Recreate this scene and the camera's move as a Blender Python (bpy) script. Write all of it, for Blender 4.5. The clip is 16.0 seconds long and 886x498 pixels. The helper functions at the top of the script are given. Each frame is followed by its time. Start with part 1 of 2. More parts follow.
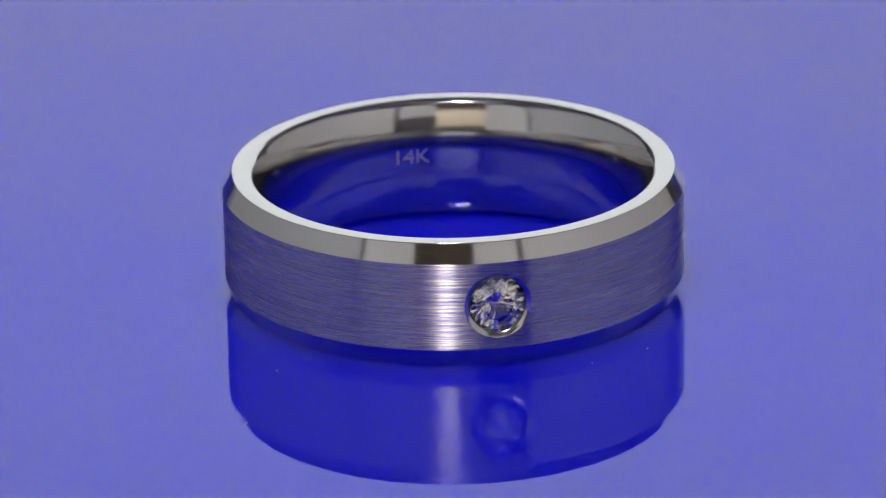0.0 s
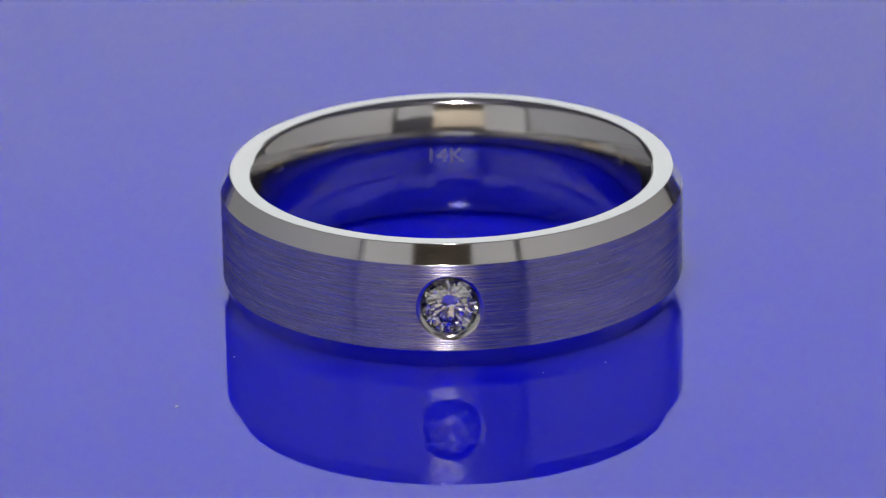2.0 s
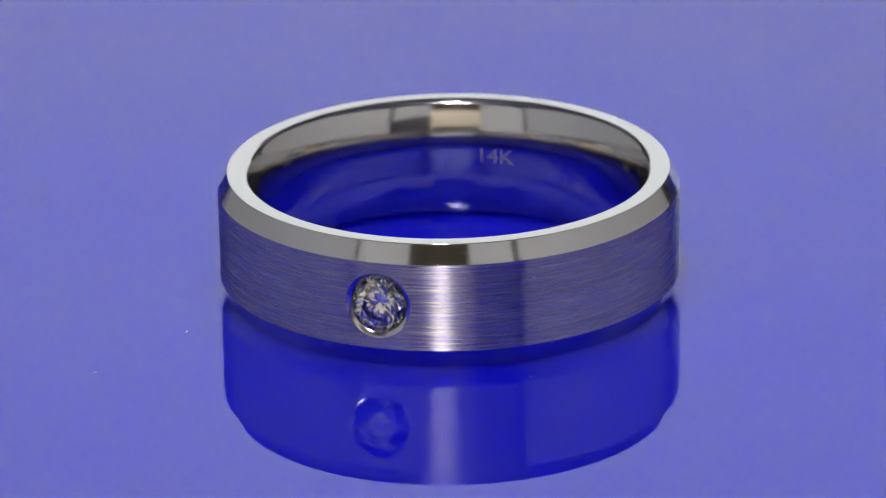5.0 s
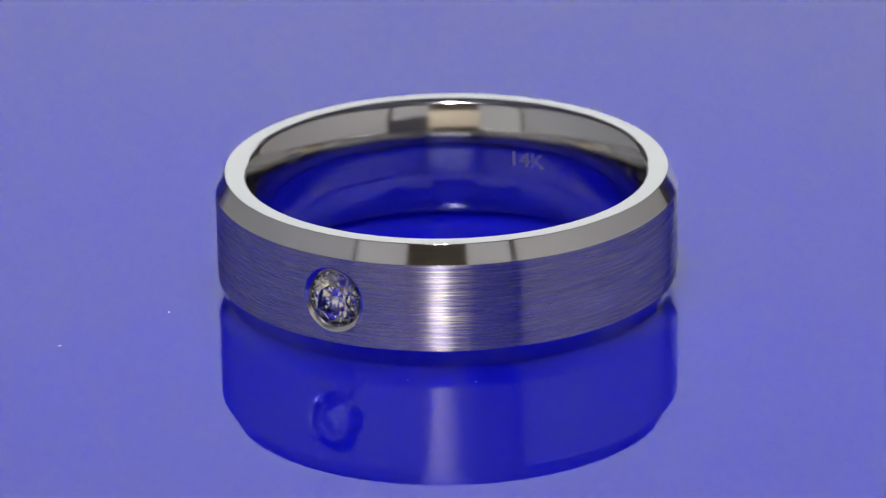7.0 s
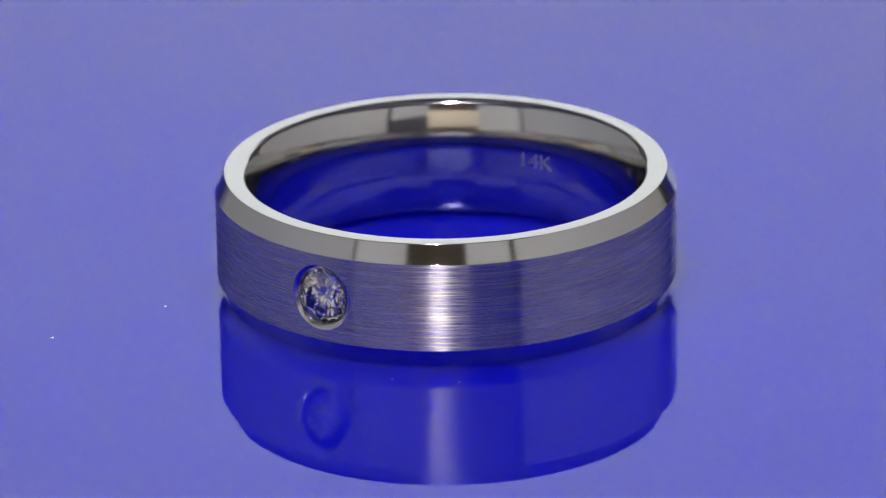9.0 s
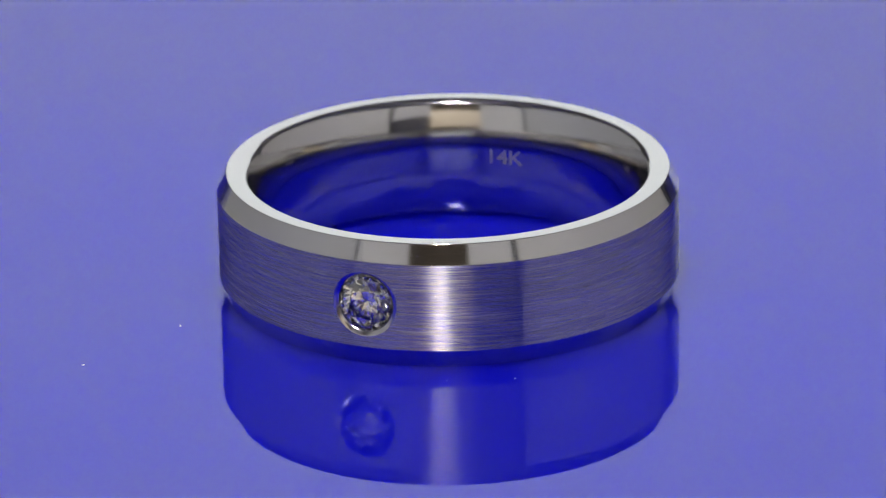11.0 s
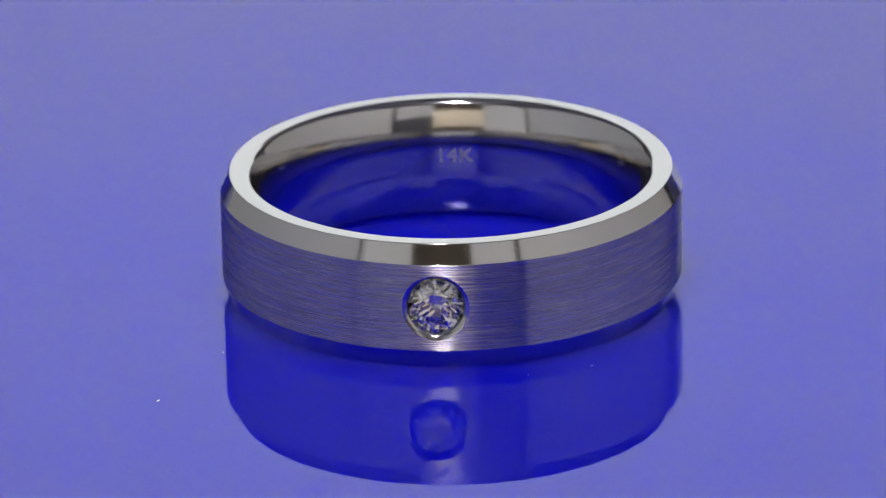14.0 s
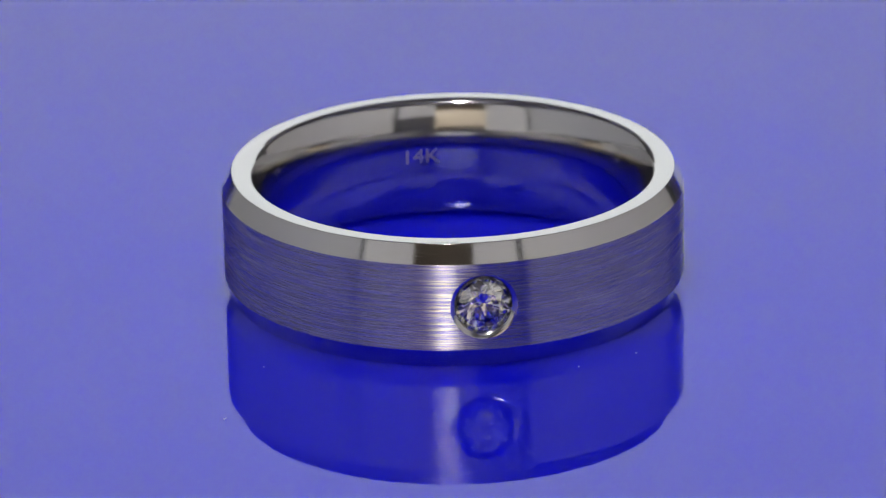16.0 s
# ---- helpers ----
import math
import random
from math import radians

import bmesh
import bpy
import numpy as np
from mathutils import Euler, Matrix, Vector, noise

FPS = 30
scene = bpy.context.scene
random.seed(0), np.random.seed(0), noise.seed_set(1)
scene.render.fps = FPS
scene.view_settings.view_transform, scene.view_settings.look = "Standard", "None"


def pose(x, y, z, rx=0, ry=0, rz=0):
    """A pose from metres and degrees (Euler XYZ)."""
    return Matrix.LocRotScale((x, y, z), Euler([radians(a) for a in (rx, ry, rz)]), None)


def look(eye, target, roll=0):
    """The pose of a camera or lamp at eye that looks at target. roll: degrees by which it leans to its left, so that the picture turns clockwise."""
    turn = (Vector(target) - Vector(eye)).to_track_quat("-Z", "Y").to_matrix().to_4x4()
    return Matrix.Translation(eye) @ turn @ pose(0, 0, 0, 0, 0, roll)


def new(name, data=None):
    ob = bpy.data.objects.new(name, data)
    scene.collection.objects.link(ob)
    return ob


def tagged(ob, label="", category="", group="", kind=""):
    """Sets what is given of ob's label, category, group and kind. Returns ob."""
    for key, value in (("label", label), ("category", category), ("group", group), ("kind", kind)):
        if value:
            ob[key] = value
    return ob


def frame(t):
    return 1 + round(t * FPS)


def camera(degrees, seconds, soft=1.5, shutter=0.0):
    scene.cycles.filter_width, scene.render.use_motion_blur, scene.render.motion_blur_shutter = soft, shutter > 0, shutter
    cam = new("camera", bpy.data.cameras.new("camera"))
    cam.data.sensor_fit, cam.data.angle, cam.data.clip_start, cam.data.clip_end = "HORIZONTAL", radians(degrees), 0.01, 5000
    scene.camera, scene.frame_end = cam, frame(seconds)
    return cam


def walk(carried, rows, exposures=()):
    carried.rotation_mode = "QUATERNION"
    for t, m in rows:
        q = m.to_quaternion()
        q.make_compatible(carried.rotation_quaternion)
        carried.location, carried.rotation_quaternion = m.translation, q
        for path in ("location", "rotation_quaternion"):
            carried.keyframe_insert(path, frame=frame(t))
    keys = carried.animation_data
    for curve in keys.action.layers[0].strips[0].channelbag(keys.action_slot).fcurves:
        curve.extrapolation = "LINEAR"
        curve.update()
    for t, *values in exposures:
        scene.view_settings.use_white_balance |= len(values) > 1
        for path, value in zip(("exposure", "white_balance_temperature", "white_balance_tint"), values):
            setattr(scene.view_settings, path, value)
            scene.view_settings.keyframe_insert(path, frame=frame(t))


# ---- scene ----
MM = 0.001
SECONDS = 16.0

# ---- camera: stands still on its tripod, a long macro lens about 24 cm from the ring ----
cam = camera(9.61, SECONDS, soft=1.35)
EL = radians(20.686)
DIST = 0.240801
EYE = Vector((0, -DIST * math.cos(EL), 0.002 + DIST * math.sin(EL)))
TARGET = Vector((-0.000373, -0.000103, 0.002 - 0.000272))
VIEW = look(EYE, TARGET, -1.076)
cam.data.dof.use_dof, cam.data.dof.focus_distance, cam.data.dof.aperture_fstop = True, 0.2325, 110
walk(cam, [(0.0, VIEW), (SECONDS, VIEW)])

# ---- light: a white fabric light tent lit from outside, one small lamp inside above the opening ----
TENT_TURN = -5.5          # the tent stands a little askew to the camera
TENT = Matrix.Rotation(radians(TENT_TURN), 4, "Z")
TW, TF, TB, TH = 0.200, 0.243, 0.243, 0.400   # half width, front, back, height
FLOOR_Z = -0.012

world = bpy.data.worlds.new("world")
scene.world = world
world.use_nodes = True
world.node_tree.nodes["Background"].inputs[0].default_value = (0.9, 0.85, 0.8, 1)
world.node_tree.nodes["Background"].inputs[1].default_value = 0.03


def area(name, eye, target, w, h, watts, colour=(1, 1, 1), spread=180):
    data = bpy.data.lights.new(name, "AREA")
    data.shape, data.size, data.size_y = "RECTANGLE", w, h
    data.energy, data.color, data.spread = watts, colour, radians(spread)
    ob = new(name, data)
    ob.matrix_basis = TENT @ look(eye, target)
    return ob


area("softbox_back", (0, 0.75, 0.25), (0, 0.2, 0.16), 0.7, 0.6, 9.4, (0.945, 1, 1.03))
area("softbox_left", (-0.70, 0, 0.25), (-0.2, 0, 0.16), 0.6, 0.6, 1.08, (0.97, 0.99, 1.05))
area("softbox_right", (0.70, 0, 0.25), (0.2, 0, 0.16), 0.6, 0.6, 0.96, (0.97, 0.99, 1.05))
for side in (-1, 1):
    area("softbox_front", (side * 0.42, -0.62, 0.12), (side * 0.13, -TF, 0.10), 0.35, 0.35, 2.0, (0.97, 0.98, 1.03))
LAMP = Vector((-0.005, -0.140, 0.330))
area("tent_lamp", LAMP, (0, 0, 0.003), 0.026, 0.018, 0.092, (1, 0.93, 0.93), 50)
# unseen fill lamp, added to brighten the beige card
area("card_fill", (0.3, -0.15, 1.1), (0, -0.55, 0.2), 0.3, 0.3, 21, (1, 0.92, 0.80))


# ---- materials ----
def material(name):
    m = bpy.data.materials.new(name)
    m.use_nodes = True
    nt = m.node_tree
    return m, nt, nt.nodes["Principled BSDF"]


def node(nt, kind, **values):
    n = nt.nodes.new(kind)
    for key, value in values.items():
        n.inputs[key.replace("_", " ")].default_value = value
    return n


def ramp(nt, source, a, b, ca, cb):
    r = nt.nodes.new("ShaderNodeMapRange")
    r.inputs[1].default_value, r.inputs[2].default_value = a, b
    r.inputs[3].default_value, r.inputs[4].default_value = ca, cb
    nt.links.new(source, r.inputs[0])
    return r.outputs[0]


def streaks(nt, su, sv, detail=6.0, lean=0.0):
    """Noise on the arc length and the height of the ring, in millimetres."""
    uv = nt.nodes.new("ShaderNodeUVMap")
    uv.uv_map = "arc"
    mp = nt.nodes.new("ShaderNodeMapping")
    mp.inputs["Scale"].default_value = (su, sv, 1)
    if lean:                                    # strokes that run a little askew
        rot = nt.nodes.new("ShaderNodeMapping")
        rot.inputs["Rotation"].default_value = (0, 0, radians(lean))
        nt.links.new(uv.outputs[0], rot.inputs[0])
        nt.links.new(rot.outputs[0], mp.inputs[0])
    else:
        nt.links.new(uv.outputs[0], mp.inputs[0])
    n = node(nt, "ShaderNodeTexNoise", Scale=1.0, Detail=detail, Roughness=0.65)
    nt.links.new(mp.outputs[0], n.inputs["Vector"])
    return n.outputs["Fac"]


GOLD = (0.635, 0.625, 0.615, 1)


def polished(name, rough=0.035, tiny=0.02):
    m, nt, b = material(name)
    b.inputs["Base Color"].default_value = GOLD
    b.inputs["Metallic"].default_value = 1
    s = streaks(nt, 0.5, 14, 4)
    nt.links.new(ramp(nt, s, 0.3, 0.75, rough * 0.6, rough * 1.8), b.inputs["Roughness"])
    bump = node(nt, "ShaderNodeBump", Strength=tiny, Distance=0.00002)
    nt.links.new(s, bump.inputs["Height"])
    nt.links.new(bump.outputs[0], b.inputs["Normal"])
    return m


def brushed():
    """Satin metal: fine lines along the band spread the light up and down; single scratches spread it sideways too."""
    m, nt, b = material("brushed_white_gold")
    nt.nodes.remove(b)
    fine, coarse, long = streaks(nt, 0.30, 22, 1.5), streaks(nt, 0.08, 4, 3, 1.2), streaks(nt, 0.05, 9, 4, -0.8)
    scratch = streaks(nt, 0.28, 26, 2.0, 0.4)
    mix = nt.nodes.new("ShaderNodeMixRGB")
    mix.inputs[1].default_value = (0.45, 0.435, 0.435, 1)
    mix.inputs[2].default_value = (0.66, 0.635, 0.635, 1)
    nt.links.new(ramp(nt, long, 0.30, 0.70, 0, 1), mix.inputs[0])
    tan = nt.nodes.new("ShaderNodeTangent")
    tan.direction_type, tan.uv_map = "UV_MAP", "arc"
    add = nt.nodes.new("ShaderNodeMath")
    nt.links.new(fine, add.inputs[0])
    nt.links.new(ramp(nt, coarse, 0, 1, 0, 0.6), add.inputs[1])
    bump = node(nt, "ShaderNodeBump", Strength=1.0, Distance=0.0000027)
    nt.links.new(add.outputs[0], bump.inputs["Height"])
    lobes = []
    for along, across, least, most in ((0.010, 0.23, 0.95, 1.05), (0.0095, 0.70, 0.97, 1.03), (0.050, 0.70, 0.95, 1.05)):
        rough = (along * across) ** 0.25
        g = node(nt, "ShaderNodeBsdfAnisotropic", Anisotropy=1 - math.sqrt(along / across))
        nt.links.new(mix.outputs[0], g.inputs["Color"])
        nt.links.new(ramp(nt, fine, 0.3, 0.7, rough * least, rough * most), g.inputs["Roughness"])
        nt.links.new(tan.outputs[0], g.inputs["Tangent"])
        nt.links.new(bump.outputs[0], g.inputs["Normal"])
        lobes.append(g.outputs[0])
    shade = lobes[0]                            # smooth satin, then the glint of the brushed lines, then stray scratches
    for lobe, weight in ((lobes[1], ramp(nt, fine, 0.43, 0.66, 0.0, 0.22)), (lobes[2], ramp(nt, scratch, 0.46, 0.66, 0.0, 0.55))):
        ms = nt.nodes.new("ShaderNodeMixShader")
        nt.links.new(weight, ms.inputs[0])
        nt.links.new(shade, ms.inputs[1])
        nt.links.new(lobe, ms.inputs[2])
        shade = ms.outputs[0]
    nt.links.new(shade, nt.nodes["Material Output"].inputs[0])
    return m


def acrylic():
    """Dyed blue acrylic: a clear gloss on top, a second, blue mirror image from inside the plate, light that wanders
    some millimetres through the plastic, and a faint greasy smudge."""
    m, nt, b = material("blue_acrylic")
    co = nt.nodes.new("ShaderNodeTexCoord")
    big = node(nt, "ShaderNodeTexNoise", Scale=55.0, Detail=3.0)
    nt.links.new(co.outputs["Object"], big.inputs["Vector"])
    mix = nt.nodes.new("ShaderNodeMixRGB")
    mix.inputs[1].default_value = (0.0030, 0.0036, CORE * 0.98, 1)
    mix.inputs[2].default_value = (0.0036, 0.0042, CORE * 1.02, 1)
    nt.links.new(big.outputs["Fac"], mix.inputs[0])
    nt.links.new(mix.outputs[0], b.inputs["Base Color"])
    b.inputs["IOR"].default_value = 1.49
    b.inputs["Subsurface Weight"].default_value = 1.0
    b.inputs["Subsurface Radius"].default_value = (0.3, 0.3, 1.0)
    b.inputs["Subsurface Scale"].default_value = 0.010
    # the smudge
    off = nt.nodes.new("ShaderNodeVectorMath")
    off.operation = "SUBTRACT"
    off.inputs[1].default_value = (SMUDGE[0], SMUDGE[1], 0)
    nt.links.new(co.outputs["Object"], off.inputs[0])
    fine = node(nt, "ShaderNodeTexNoise", Scale=2600.0, Detail=3.0)
    nt.links.new(co.outputs["Object"], fine.inputs["Vector"])
    ln = nt.nodes.new("ShaderNodeVectorMath")
    ln.operation = "LENGTH"
    nt.links.new(off.outputs[0], ln.inputs[0])
    near = ramp(nt, ln.outputs["Value"], 0.0001, 0.00048, 1, 0)
    mul = nt.nodes.new("ShaderNodeMath")
    mul.operation = "MULTIPLY"
    nt.links.new(near, mul.inputs[0])
    nt.links.new(ramp(nt, fine.outputs["Fac"], 0.33, 0.58, 0, 1), mul.inputs[1])
    nt.links.new(ramp(nt, mul.outputs[0], 0, 1, 0.5, 0.08), b.inputs["Specular IOR Level"])
    nt.links.new(ramp(nt, big.outputs["Fac"], 0.3, 0.7, 0.0055, 0.008), b.inputs["Roughness"])
    deep = node(nt, "ShaderNodeBsdfGlossy", Color=(0.02, 0.02, 1, 1), Roughness=0.010)
    ms = nt.nodes.new("ShaderNodeMixShader")
    ms.inputs[0].default_value = 0.105
    nt.links.new(b.outputs[0], ms.inputs[1])
    nt.links.new(deep.outputs[0], ms.inputs[2])
    nt.links.new(ms.outputs[0], nt.nodes["Material Output"].inputs[0])
    return m


CORE = 0.445


def diamond():
    m, nt, b = material("diamond")
    nt.nodes.remove(b)
    g = node(nt, "ShaderNodeBsdfGlass", Color=(1, 1, 1, 1), Roughness=0.0, IOR=2.417)
    nt.links.new(g.outputs[0], nt.nodes["Material Output"].inputs[0])
    return m


def fabric():
    """Thin white diffuser cloth that lets light through."""
    m, nt, b = material("tent_fabric")
    nt.nodes.remove(b)
    co = nt.nodes.new("ShaderNodeTexCoord")
    n = node(nt, "ShaderNodeTexNoise", Scale=9.0, Detail=4.0)
    nt.links.new(co.outputs["Object"], n.inputs["Vector"])
    mix = nt.nodes.new("ShaderNodeMixRGB")
    mix.inputs[1].default_value = (0.80, 0.80, 0.79, 1)
    mix.inputs[2].default_value = (0.86, 0.86, 0.85, 1)
    nt.links.new(n.outputs["Fac"], mix.inputs[0])
    d, t = node(nt, "ShaderNodeBsdfDiffuse"), node(nt, "ShaderNodeBsdfTranslucent")
    ms = nt.nodes.new("ShaderNodeMixShader")
    ms.inputs[0].default_value = 0.5
    for k, s in ((1, d), (2, t)):
        nt.links.new(mix.outputs[0], s.inputs[0])
        nt.links.new(s.outputs[0], ms.inputs[k])
    nt.links.new(ms.outputs[0], nt.nodes["Material Output"].inputs[0])
    return m


def plain(name, ca, cb, scale, rough, metal=0.0):
    m, nt, b = material(name)
    co = nt.nodes.new("ShaderNodeTexCoord")
    n = node(nt, "ShaderNodeTexNoise", Scale=scale, Detail=5.0)
    nt.links.new(co.outputs["Object"], n.inputs["Vector"])
    mix = nt.nodes.new("ShaderNodeMixRGB")
    mix.inputs[1].default_value, mix.inputs[2].default_value = (*ca, 1), (*cb, 1)
    nt.links.new(n.outputs["Fac"], mix.inputs[0])
    nt.links.new(mix.outputs[0], b.inputs["Base Color"])
    b.inputs["Roughness"].default_value, b.inputs["Metallic"].default_value = rough, metal
    return m


PIVOT = Vector((-0.1143, 0.4749, 0)) * MM          # the turntable's axis
SMUDGE = (Vector((-8.19, -23.08, 0)) * MM - PIVOT)
M_BRUSH, M_POLISH = brushed(), polished("polished_white_gold", 0.085)
M_INNER = polished("polished_inside", 0.10, 0.03)
M_CUT = polished("bright_cut_white_gold", 0.11, 0.08)
M_STAMP = plain("frosted_engraving", (0.46, 0.44, 0.41), (0.68, 0.65, 0.61), 9000, 0.5, 1.0)
M_ACRYLIC, M_DIAMOND, M_FABRIC = acrylic(), diamond(), fabric()
M_POLE = plain("dark_grey_pole", (0.12, 0.12, 0.12), (0.18, 0.178, 0.175), 90, 0.5)
# pale tone of the dust, also of the glints painted on the bevel
M_DUST_GLINT = plain("dust", (0.42, 0.42, 0.52), (0.75, 0.75, 0.82), 6000, 0.9)
M_TABLE = plain("dark_table", (0.05, 0.03, 0.02), (0.10, 0.06, 0.04), 14, 0.5)
M_ROOM = plain("dim_room_paint", (0.17, 0.145, 0.12), (0.24, 0.205, 0.175), 3, 0.8)
M_CARD = plain("beige_card", (0.62, 0.56, 0.47), (0.74, 0.68, 0.58), 12, 0.8)
M_HOOD = plain("grey_cloth", (0.55, 0.55, 0.55), (0.65, 0.65, 0.65), 60, 0.9)
M_SKIRT = plain("dim_grey_cloth", (0.26, 0.26, 0.26), (0.34, 0.34, 0.34), 60, 0.9)
M_BLACK = plain("black_housing", (0.015, 0.015, 0.016), (0.03, 0.03, 0.03), 300, 0.45)


# ---- mesh helpers ----
def part(name, data, mat, parent=None, label=""):
    if isinstance(data, bmesh.types.BMesh):
        me = bpy.data.meshes.new(name)
        data.to_mesh(me)
        data.free()
    else:
        me = data
    me.materials.append(mat)
    ob = new(name, me)
    if parent:
        ob.parent = parent
    if label:
        ob["label"] = label
    return ob


def mesh(name, verts, faces, normals=None, uvs=None):
    me = bpy.data.meshes.new(name)
    me.from_pydata([tuple(v) for v in verts], [], faces)
    if uvs is not None:
        layer = me.uv_layers.new(name="arc")
        for loop in me.loops:
            layer.data[loop.index].uv = uvs[loop.vertex_index]
    if normals is not None:
        me.polygons.foreach_set("use_smooth", [True] * len(me.polygons))
        me.normals_split_custom_set_from_vertices([tuple(n) for n in normals])
    me.update()
    return me


SEG = 480


def lathe(name, profile):
    """Turns a profile of (radius, height, normal radius, normal height), in millimetres, round the z axis."""
    verts, normals, uvs, faces = [], [], [], []
    n = len(profile)
    run = [0.0]
    for a, b in zip(profile, profile[1:]):
        run.append(run[-1] + math.hypot(b[0] - a[0], b[1] - a[1]))
    for i in range(SEG + 1):
        a = 2 * math.pi * i / SEG + math.pi / 2
        c, s = math.cos(a), math.sin(a)
        for (r, z, nr, nz), v in zip(profile, run):
            verts.append((r * c * MM, r * s * MM, z * MM))
            normals.append(Vector((nr * c, nr * s, nz)).normalized())
            uvs.append((10.0 * a, v))
    for i in range(SEG):
        for j in range(n - 1):
            faces.append((i * n + j, (i + 1) * n + j, (i + 1) * n + j + 1, i * n + j + 1))
    return mesh(name, verts, faces, normals, uvs)


def box(bm, x0, x1, y0, y1, z0, z1, bevel=0.0):
    r = bmesh.ops.create_cube(bm, size=1, matrix=Matrix.Translation(((x0 + x1) / 2, (y0 + y1) / 2, (z0 + z1) / 2)) @ Matrix.Diagonal((x1 - x0, y1 - y0, z1 - z0, 1)))
    if bevel:
        es = list({e for v in r["verts"] for e in v.link_edges})
        bmesh.ops.bevel(bm, geom=es, offset=bevel, segments=2, affect="EDGES", profile=0.5)


# ---- the room and the tent round the turntable ----
def room():
    rx, ry0, ry1, rz0, rz1, th = 1.8, -2.2, 1.8, -0.76, 1.9, 0.08
    for name, b in (("wall_north", (-rx, rx, ry1, ry1 + th, rz0, rz1)), ("wall_south", (-rx, rx, ry0 - th, ry0, rz0, rz1)),
                    ("wall_east", (rx, rx + th, ry0, ry1, rz0, rz1)), ("wall_west", (-rx - th, -rx, ry0, ry1, rz0, rz1)),
                    ("floor", (-rx, rx, ry0, ry1, rz0 - th, rz0)), ("ceiling", (-rx, rx, ry0, ry1, rz1, rz1 + th))):
        bm = bmesh.new()
        box(bm, *b)
        tagged(part(name, bm, M_ROOM), "dim brown painted " + name.split("_")[0] + " of the room", name.split("_")[0], kind="structure")
    bm = bmesh.new()
    top = FLOOR_Z - 0.002
    box(bm, -0.8, 0.8, -1.0, 0.6, top - 0.03, top, 0.004)
    table = tagged(new("table"), "dark wooden table under the light tent", "table")
    part("tabletop", bm, M_TABLE, table)
    for x in (-0.75, 0.75):
        for y in (-0.95, 0.55):
            bm = bmesh.new()
            box(bm, x - 0.03, x + 0.03, y - 0.03, y + 0.03, rz0, top - 0.03, 0.004)
            part("leg", bm, M_TABLE, table)
    # beige card behind the camera, mirrored in the ring's inside
    bm = bmesh.new()
    box(bm, -0.17, 0.17, -0.003, 0.003, 0.10, 0.30, 0.001)
    for x in (-0.15, 0.15):
        box(bm, x - 0.006, x + 0.006, -0.012, -0.003, 0, 0.20, 0.001)
        box(bm, x - 0.010, x + 0.010, -0.06, 0.05, 0, 0.008, 0.001)
    card = tagged(part("reflector_card", bm, M_CARD), "warm beige reflector card standing on the table", "card")
    card.matrix_basis = TENT @ pose(0, -0.55, top)


def sheet(name, quads):
    verts, faces = [], []
    for q in quads:
        faces.append(tuple(range(len(verts), len(verts) + 4)))
        verts += q
    return mesh(name, verts, faces)


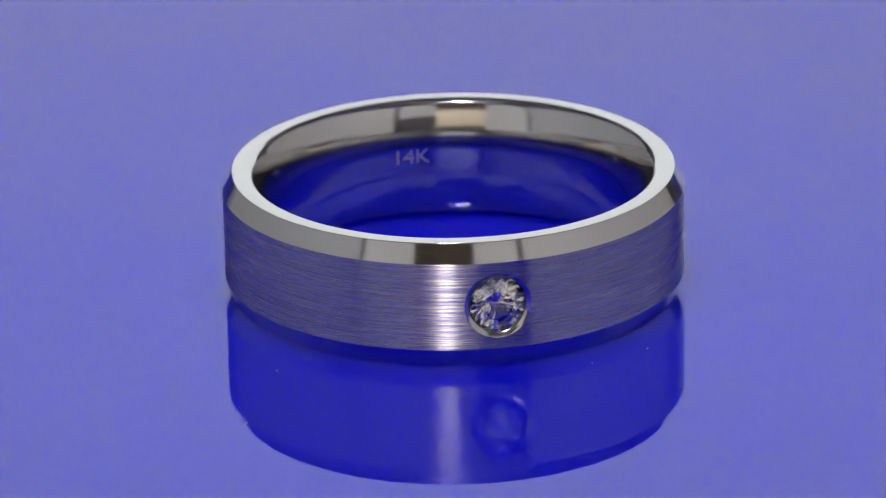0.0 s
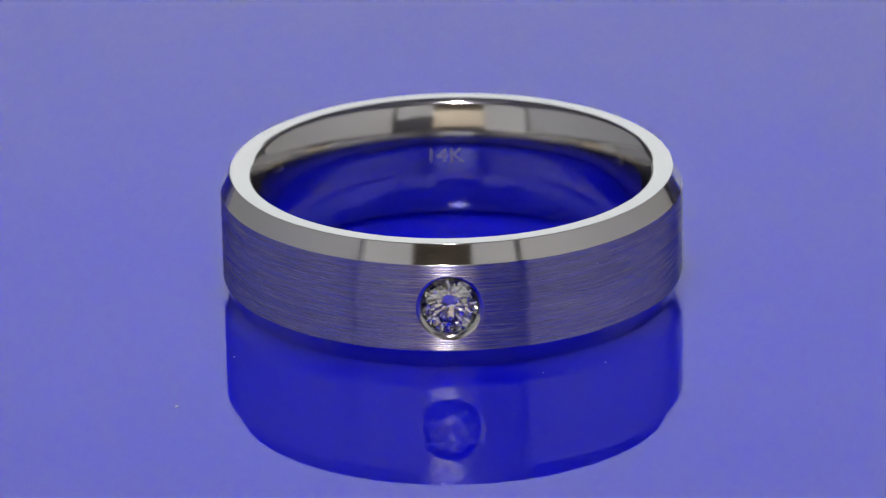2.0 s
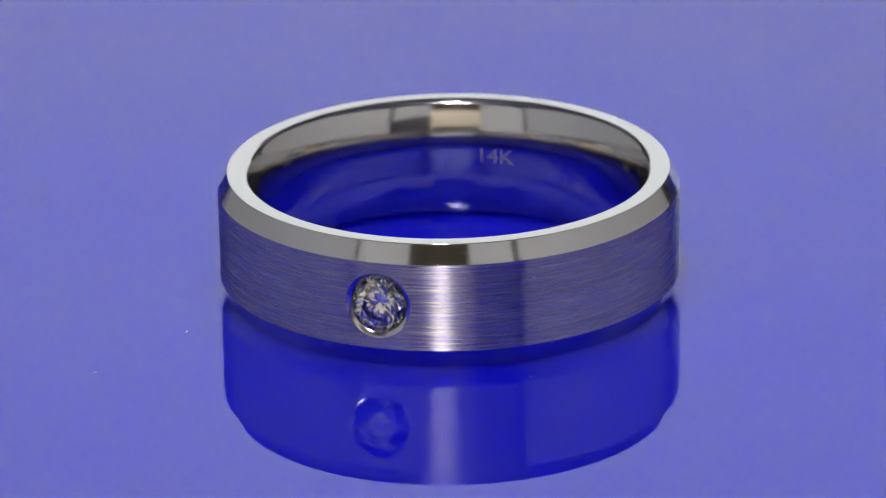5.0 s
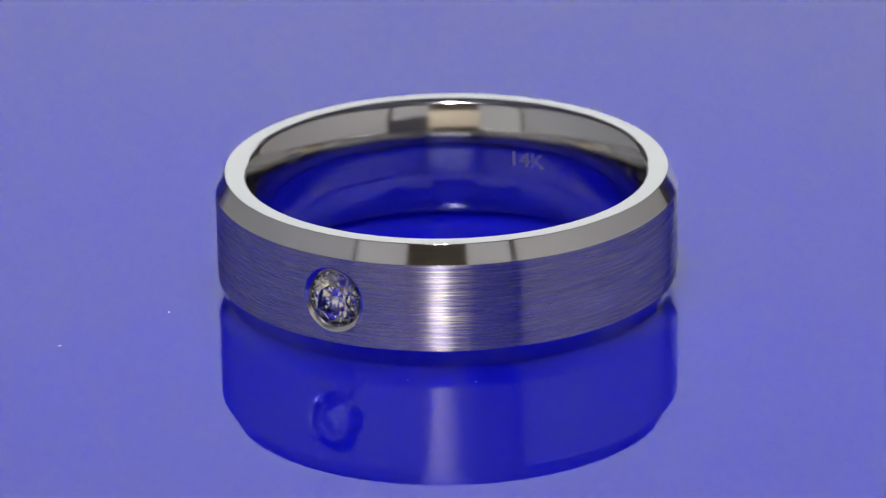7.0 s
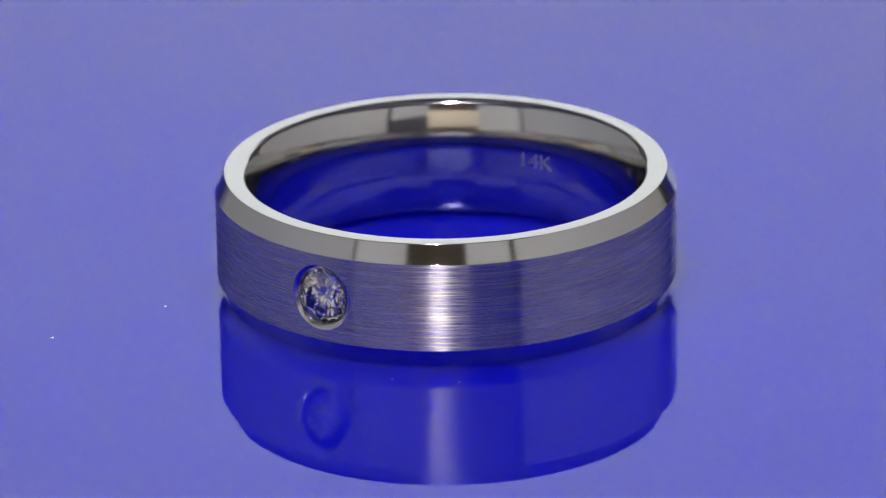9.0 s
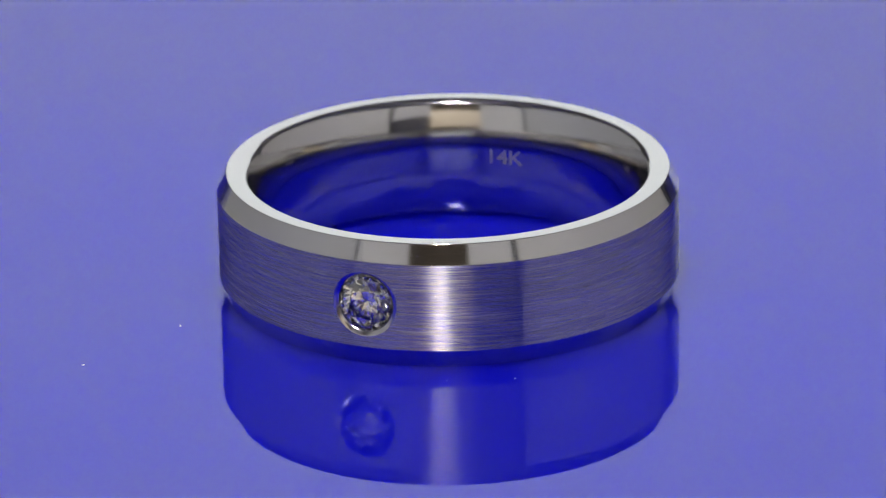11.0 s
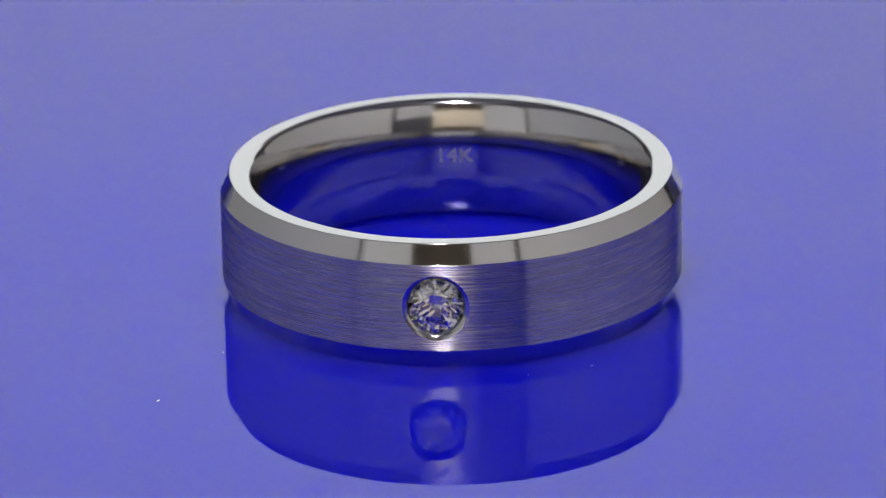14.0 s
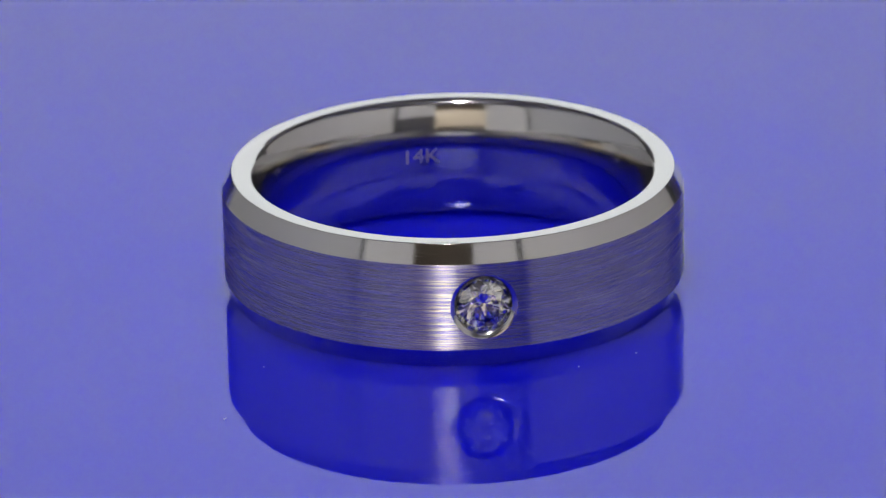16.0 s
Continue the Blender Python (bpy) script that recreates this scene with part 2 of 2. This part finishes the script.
def tent():
    z0, z1 = FLOOR_Z, TH
    zw, zl = 0.21, 0.15                        # the white cloth ends here, a grey hood goes on above
    def ring_of(lo, hi):
        return {
            "back": [[(-TW, TB, lo), (TW, TB, lo), (TW, TB, hi), (-TW, TB, hi)]],
            "left": [[(-TW, -TF, lo), (-TW, TB, lo), (-TW, TB, hi), (-TW, -TF, hi)]],
            "right": [[(TW, -TF, lo), (TW, TB, lo), (TW, TB, hi), (TW, -TF, hi)]],
        }
    walls = {"wall_" + k: (ring_of(z0, zl if k == "back" else zw)[k], M_FABRIC) for k in ("back", "left", "right")}
    def flap(a, b, lo, hi):
        return [(a, -TF, lo), (b, -TF, lo), (b, -TF, hi), (a, -TF, hi)]
    walls["wall_front"] = ([flap(-TW, -0.067, z0, zw), flap(0.067, TW, 0.105, zw)], M_FABRIC)
    walls["wall_front_skirt"] = ([flap(0.067, TW, z0, 0.105)], M_SKIRT)
    walls["wall_back"] = ([[(-0.11, TB, z0), (0.11, TB, z0), (0.11, TB, zl), (-0.11, TB, zl)]], M_FABRIC)
    walls["wall_back_flank"] = ([[(a, TB, z0), (b, TB, z0), (b, TB, zl), (a, TB, zl)] for a, b in ((-TW, -0.11), (0.11, TW))], M_SKIRT)
    walls["floor_tent"] = ([[(-TW, -TF, z0), (TW, -TF, z0), (TW, TB, z0), (-TW, TB, z0)]], M_FABRIC)
    hood = [ring_of(zl if k == "back" else zw, z1)[k][0] for k in ("back", "left", "right")]
    hood.append([(-TW, -TF, zw), (TW, -TF, zw), (TW, -TF, z1), (-TW, -TF, z1)])
    hood.append([(-TW, -TF, z1), (TW, -TF, z1), (TW, TB, z1), (-TW, TB, z1)])
    walls["ceiling_tent"] = (hood, M_HOOD)
    for name, (quads, mat) in walls.items():
        ob = part(name, sheet(name, quads), mat)
        ob.matrix_basis = TENT
        tagged(ob, "grey cloth panel of the light tent" if mat is M_SKIRT else "grey cloth hood over the light tent" if mat is M_HOOD else "thin white diffuser fabric of the light tent", "tent wall", kind="structure")
    for x, y, w in ((-TW, -0.90 * TF, 0.004), (TW, -TF, 0.008), (-TW, TB, 0.010), (TW, TB, 0.010)):
        bm = bmesh.new()
        bmesh.ops.create_cone(bm, cap_ends=True, segments=16, radius1=w, radius2=w, depth=z1 - z0)
        ob = part("tent_pole", bm, M_POLE)
        ob.matrix_basis = TENT @ pose(x * 0.985, y * 0.985, (z0 + z1) / 2)
        tagged(ob, "dark grey upright pole in a corner of the light tent", "pole", "tent poles")
    # lamp housing under the tent's top
    bm = bmesh.new()
    box(bm, -0.028, 0.028, -0.018, 0.018, 0.004, 0.022, 0.003)
    box(bm, -0.004, 0.004, -0.004, 0.004, 0.022, 0.030, 0.001)
    lamp = tagged(part("lamp_head", bm, M_BLACK), "small black lamp head inside the tent", "lamp")
    lamp.matrix_basis = TENT @ look(LAMP, (0, 0, 0.003))


# ---- the turntable plate ----
def turntable():
    thing = tagged(new("turntable"), "glossy blue acrylic turntable plate mirroring the ring", "turntable")
    prof = [(0.001, 0, 0, 1), (148, 0, 0, 1)]
    for k in range(1, 6):
        a = radians(90 - 18 * k)
        prof.append((148 + 2 * math.cos(a), -2 + 2 * math.sin(a), math.cos(a), math.sin(a)))
    prof += [(150, -7, 1, 0), (149, -7.99, 0.3, -1), (0.001, -7.99, 0, -1)]
    part("plate", lathe("plate", prof[::-1]), M_ACRYLIC, thing, "glossy blue acrylic plate")
    foot = [(0.001, -8.0, 0, 1), (120, -8.0, 0, 1), (120, -11.5, 1, 0), (119.5, -11.99, 0.3, -1), (0.001, -11.99, 0, -1)]
    part("turning_base", lathe("turning_base", foot[::-1]), M_BLACK, thing, "black turning base under the plate")
    return thing


# ---- the ring ----
R, H, CH, CE = 10.5, 5.733, 0.865, 0.438    # outer radius, height, bevel height and width
BEV = math.atan2(CE, CH)                     # the bevel's normal above level
RIM_IN, ROUND, COMFORT, SWELL = 9.46, 0.42, radians(26), 4.84
DOME = radians(4)                            # the rim is a little rounded
STONE_AZ, STONE_Z = radians(-99.39), 2.87
HOLE, SEAT, STONE_R = 1.50, 1.24, 1.225


def arc_profile(cr, cz, rad, a0, a1, steps):
    out = []
    for k in range(steps + 1):
        a = a0 + (a1 - a0) * k / steps
        out.append((cr + rad * math.cos(a), cz + rad * math.sin(a), math.cos(a), math.sin(a)))
    return out


def inner_profile():
    """Straight in the middle, swelling outwards in a long arc to both rims."""
    z_end = H - ROUND + ROUND * math.sin(COMFORT)
    r_end = RIM_IN - ROUND * math.cos(COMFORT)
    cr = r_end + SWELL * math.cos(COMFORT)
    cz = z_end - SWELL * math.sin(COMFORT)
    top = arc_profile(cr, cz, SWELL, math.pi - COMFORT, math.pi, 20)
    return top + flip(top), cr - SWELL


def flip(profile):
    """The same profile at the lower edge of the ring."""
    return [(r, H - z, nr, -nz) for r, z, nr, nz in reversed(profile)]


def brushed_band():
    """The cylinder between the bevels, with a round hole for the stone."""
    z0, z1 = CH, H - CH
    rows, cols = 30, 28
    ds = 2 * math.pi / SEG
    verts, normals, uvs, faces = [], [], [], []

    def put(a, z):
        verts.append((R * math.cos(a) * MM, R * math.sin(a) * MM, z * MM))
        normals.append((math.cos(a), math.sin(a), 0))
        uvs.append((R * ((a - STONE_AZ + math.pi) % (2 * math.pi) - math.pi), z))
        return len(verts) - 1

    first = STONE_AZ + ds * cols / 2
    count = SEG - cols
    grid = [[put(first + ds * i, z0 + (z1 - z0) * j / rows) for j in range(rows + 1)] for i in range(count + 1)]
    for i in range(count):
        for j in range(rows):
            faces.append((grid[i][j], grid[i + 1][j], grid[i + 1][j + 1], grid[i][j + 1]))
    # the patch round the hole
    half = R * ds * cols / 2
    edge = []
    for i in range(cols):
        edge.append((-half + 2 * half * i / cols, z0))
    for j in range(rows):
        edge.append((half, z0 + (z1 - z0) * j / rows))
    for i in range(cols):
        edge.append((half - 2 * half * i / cols, z1))
    for j in range(rows):
        edge.append((-half, z1 - (z1 - z0) * j / rows))
    steps = 6
    rings = []
    for k in range(steps + 1):
        f = k / steps
        ring = []
        for s, z in edge:
            a = math.atan2(z - STONE_Z, s)
            hs, hz = HOLE * math.cos(a), STONE_Z + HOLE * math.sin(a)
            ring.append(put(STONE_AZ + (s + (hs - s) * f) / R, z + (hz - z) * f))
        rings.append(ring)
    m = len(edge)
    for k in range(steps):
        for i in range(m):
            n = (i + 1) % m
            faces.append((rings[k][i], rings[k][n], rings[k + 1][n], rings[k + 1][i]))
    return mesh("brushed_band", verts, faces, normals, uvs)


def stone_frame():
    """Local frame at the stone: x along the band, y up, z outwards."""
    c, s = math.cos(STONE_AZ), math.sin(STONE_AZ)
    return Matrix(((-s, 0, c, R * c * MM), (c, 0, s, R * s * MM), (0, 1, 0, STONE_Z * MM), (0, 0, 0, 1)))


def setting():
    """The bright-cut wall of the hole, the ledge at the girdle and the seat under the stone."""
    prof = [(HOLE, None), (SEAT + 0.01, -0.125), (SEAT, -0.20), (SEAT - 0.02, -0.40), (0.12, -1.56), (0.001, -1.58)]
    seg = 96
    rnd = random.Random(5)
    knots = [rnd.uniform(-1, 1) for _ in range(24)]
    wobble = [knots[i // 4] * (1 - i % 4 / 4) + knots[(i // 4 + 1) % 24] * (i % 4 / 4) for i in range(seg)]
    verts, faces, uvs = [], [], []
    for r, d in prof:
        for i in range(seg):
            a = 2 * math.pi * i / seg
            x, y = r * math.cos(a), r * math.sin(a)
            if d is None:
                x = R * math.sin(x / R)
                z = math.sqrt(R * R - x * x) - R
            else:                              # cut by hand: the lip is not quite even
                z = d + (0.010 * wobble[i] if r > SEAT else 0)
                x, y = (x * (1 + 0.010 * wobble[-i]), y * (1 + 0.010 * wobble[-i])) if r > SEAT else (x, y)
            verts.append((x * MM, y * MM, z * MM))
            uvs.append((a * r, z))
    for k in range(len(prof) - 1):
        for i in range(seg):
            n = (i + 1) % seg
            faces.append((k * seg + i, (k + 1) * seg + i, (k + 1) * seg + n, k * seg + n))
    me = mesh("setting", verts, faces, None, uvs)
    me.polygons.foreach_set("use_smooth", [k < seg for k in range(len(me.polygons))])
    return me


def brilliant():
    """A round brilliant cut: table, star, kite and girdle facets, pavilion to a point."""
    bm = bmesh.new()
    crown, pav, g = math.tan(radians(34.5)), math.tan(radians(40.9)), 0.02
    for k in range(8):
        a, b = math.pi / 4 * k, math.pi / 4 * (k + 0.5)
        bm.verts.new((0.57 * math.cos(a), 0.57 * math.sin(a), g + 0.43 * crown))
        r = 0.79
        bm.verts.new((r * math.cos(b), r * math.sin(b), g + (1 - r * math.cos(math.pi / 8)) * crown))
        r = 0.22
        bm.verts.new((r * math.cos(b), r * math.sin(b), -g - (1 - r * math.cos(math.pi / 8)) * pav))
    for k in range(16):
        a = math.pi / 8 * k
        bm.verts.new((math.cos(a), math.sin(a), g * (1.0 if k % 2 == 0 else 0.6)))
        bm.verts.new((math.cos(a), math.sin(a), -g * (1.0 if k % 2 == 0 else 0.6)))
    bm.verts.new((0, 0, -g - pav))
    bmesh.ops.convex_hull(bm, input=bm.verts)
    bmesh.ops.dissolve_limit(bm, angle_limit=radians(0.3), verts=bm.verts, edges=bm.edges)
    bmesh.ops.scale(bm, vec=(STONE_R * MM,) * 3, verts=bm.verts)
    return bm


def stamp(ring, r_mid):
    """The carat mark, struck into the inside: thin frosted strokes that follow the curved wall."""
    cu = bpy.data.curves.new("stamp", "FONT")
    cu.body, cu.size, cu.extrude, cu.resolution_u = "14K", 0.98, 0.0, 3
    cu.align_x, cu.align_y = "CENTER", "CENTER"
    tmp = new("stamp_text", cu)
    me = bpy.data.meshes.new_from_object(tmp.evaluated_get(bpy.context.evaluated_depsgraph_get()))
    bpy.data.objects.remove(tmp)
    bm = bmesh.new()
    bm.from_mesh(me)
    bmesh.ops.triangulate(bm, faces=bm.faces)
    bmesh.ops.subdivide_edges(bm, edges=bm.edges, cuts=2, use_grid_fill=True)
    top = bmesh.ops.extrude_face_region(bm, geom=bm.faces[:])
    lifted = {v for v in top["geom"] if isinstance(v, bmesh.types.BMVert)}
    for v in bm.verts:
        z = STAMP_Z + v.co.y
        r = r_mid + (-0.012 if v in lifted else 0.01)
        a = STAMP_AZ - 1.12 * v.co.x / r
        v.co = (r * math.cos(a) * MM, r * math.sin(a) * MM, z * MM)
    bmesh.ops.recalc_face_normals(bm, faces=bm.faces)
    part("stamp", bm, M_STAMP, ring, "struck carat mark in frosted strokes")


STAMP_AZ, STAMP_Z = radians(83.6), 3.12


def fleck(name, mat, w, d, h, seed):
    """An uneven speck, for lint and for the bevel's painted glints."""
    rnd = random.Random(seed)
    bm = bmesh.new()
    bmesh.ops.create_icosphere(bm, subdivisions=2, radius=1)
    for v in bm.verts:
        v.co *= 0.75 + 0.5 * rnd.random()
        v.co = (v.co.x * w * MM, v.co.y * d * MM, (v.co.z + 0.8) * h * MM)
    return bm


def wedding_ring():
    ring = tagged(new("wedding_ring"), "white gold wedding ring with brushed band and one round diamond", "ring")
    part("brushed_band", brushed_band(), M_BRUSH, ring, "satin brushed outer band")
    for lower, f, e in ((False, 0.05, CE), (True, 0.012, 0.30)):   # f: rounding between bevel and rim
        lean, bx = math.atan2(e, CH), R - e
        nr, nz = math.cos(lean), math.sin(lean)
        t = f * math.tan((math.pi / 2 - lean) / 2)
        bevel = arc_profile(R - 0.025, H - CH, 0.025, 0.0, radians(55), 6)     # a fine burr along the edge
        bevel += [(R - 0.022 * math.tan(lean), H - CH + 0.022, nr, nz), (bx + t * math.sin(lean), H - t * math.cos(lean), nr, nz)]
        rim = arc_profile(bx - t, H - f, f, lean, math.pi / 2 - DOME, 5)
        w = (bx - t - RIM_IN) / 2
        rim += [(RIM_IN + w + w * u, H - w * DOME * u * u / 2, math.sin(DOME * u), math.cos(DOME * u)) for u in (0.9, 0.6, 0.3, 0, -0.3, -0.6, -0.9)]
        rim += arc_profile(RIM_IN, H - ROUND, ROUND, math.pi / 2 + DOME, math.pi - COMFORT, 14)[1:]
        part("bevel", lathe("bevel", flip(bevel) if lower else bevel), M_POLISH, ring, "mirror polished bevel")
        part("rim", lathe("rim", flip(rim) if lower else rim), M_POLISH, ring, "polished rim with rounded inner edge")
    inner, r_mid = inner_profile()
    part("inner_wall", lathe("inner_wall", inner), M_INNER, ring, "polished rounded inside")
    stamp(ring, r_mid)
    sf = stone_frame()
    st = part("setting", setting(), M_CUT, ring, "bright-cut flush setting")
    st.matrix_basis = sf
    d = part("diamond", brilliant(), M_DIAMOND, ring, "clear round brilliant-cut diamond")
    d.matrix_basis = sf @ pose(0, 0, -0.29 * MM, 0, 0, 11)
    for i, (az, z, w) in enumerate(((-61.1, 4.02, 0.05), (-68.6, 3.76, 0.035), (-81.7, 3.45, 0.03), (-86.7, 1.99, 0.03), (-42.6, 2.36, 0.03), (-77.1, 3.19, 0.025))):
        a = radians(az)
        sp = part("dust_glint_fleck", fleck("dust_glint_fleck", M_DUST_GLINT, w * 0.65, w * 0.4, 0.014, 20 + i), M_DUST_GLINT, ring, "tiny pale fleck, dust on the band, painted glint on the bevel")
        sp.matrix_basis = Matrix(((-math.sin(a), 0, math.cos(a), R * math.cos(a) * MM), (math.cos(a), 0, math.sin(a), R * math.sin(a) * MM), (0, 1, 0, z * MM), (0, 0, 0, 1)))
    # small glints on the bevel, added as pale flecks
    for i, (az, h) in enumerate(((-103.9, 0.55), (-103.0, 0.50), (-102.2, 0.85), (-93.1, 0.80), (-92.0, 0.25), (-86.0, 0.6))):
        a, rr = radians(az), R - 0.01 - CE * (1 - h)
        sp = part("dust_glint_fleck", fleck("dust_glint_fleck", M_DUST_GLINT, 0.018, 0.014, 0.010, 40 + i), M_DUST_GLINT, ring, "tiny pale fleck, dust on the band, painted glint on the bevel")
        sp.matrix_basis = Matrix.Translation((rr * math.cos(a) * MM, rr * math.sin(a) * MM, (H - CH * h) * MM)) @ Euler((math.pi / 2 - BEV, 0, a + math.pi / 2)).to_matrix().to_4x4()
    return ring


# ---- motion: the plate and all that lies on it turn to and fro about one axis ----
RATE, BACK = 5.615, 8.291      # degrees a second, and the moment at which the turn reverses


def turned(t, home=Matrix()):
    s = t if t < BACK else 2 * BACK - t
    m = Matrix.Rotation(radians(-RATE * (s - 3.5)), 4, "Z")
    return Matrix.Translation(PIVOT) @ m @ Matrix.Translation(-PIVOT) @ home


TIMES = [k * 0.5 for k in range(17)] + [8.2, 8.3, 8.4] + [k * 0.5 for k in range(17, 33)]

room()
tent()
plate = turntable()
ring = wedding_ring()
ring.matrix_basis = turned(3.5)
MOVING = [(plate, Matrix.Translation(PIVOT)), (ring, Matrix.Translation((0, 0, 0.000004)))]
for i, (x, y, w, d, turn) in enumerate(((-14.05, -12.32, 0.075, 0.028, 42), (-10.93, -7.10, 0.032, 0.022, 50), (2.2, -11.6, 0.012, 0.03, 20), (5.1, -10.9, 0.03, 0.012, 5))):
    ob = part("dust_speck", fleck("dust_speck", M_DUST_GLINT, w, d, 0.02, i), M_DUST_GLINT)
    tagged(ob, "tiny white lint speck lying on the blue plate", "dust", "dust on the plate")
    MOVING.append((ob, pose(x * MM, y * MM, 0, 0, 0, turn)))


def motions():
    for ob, home in MOVING:
        walk(ob, [(t, turned(t, home)) for t in TIMES])


motions()
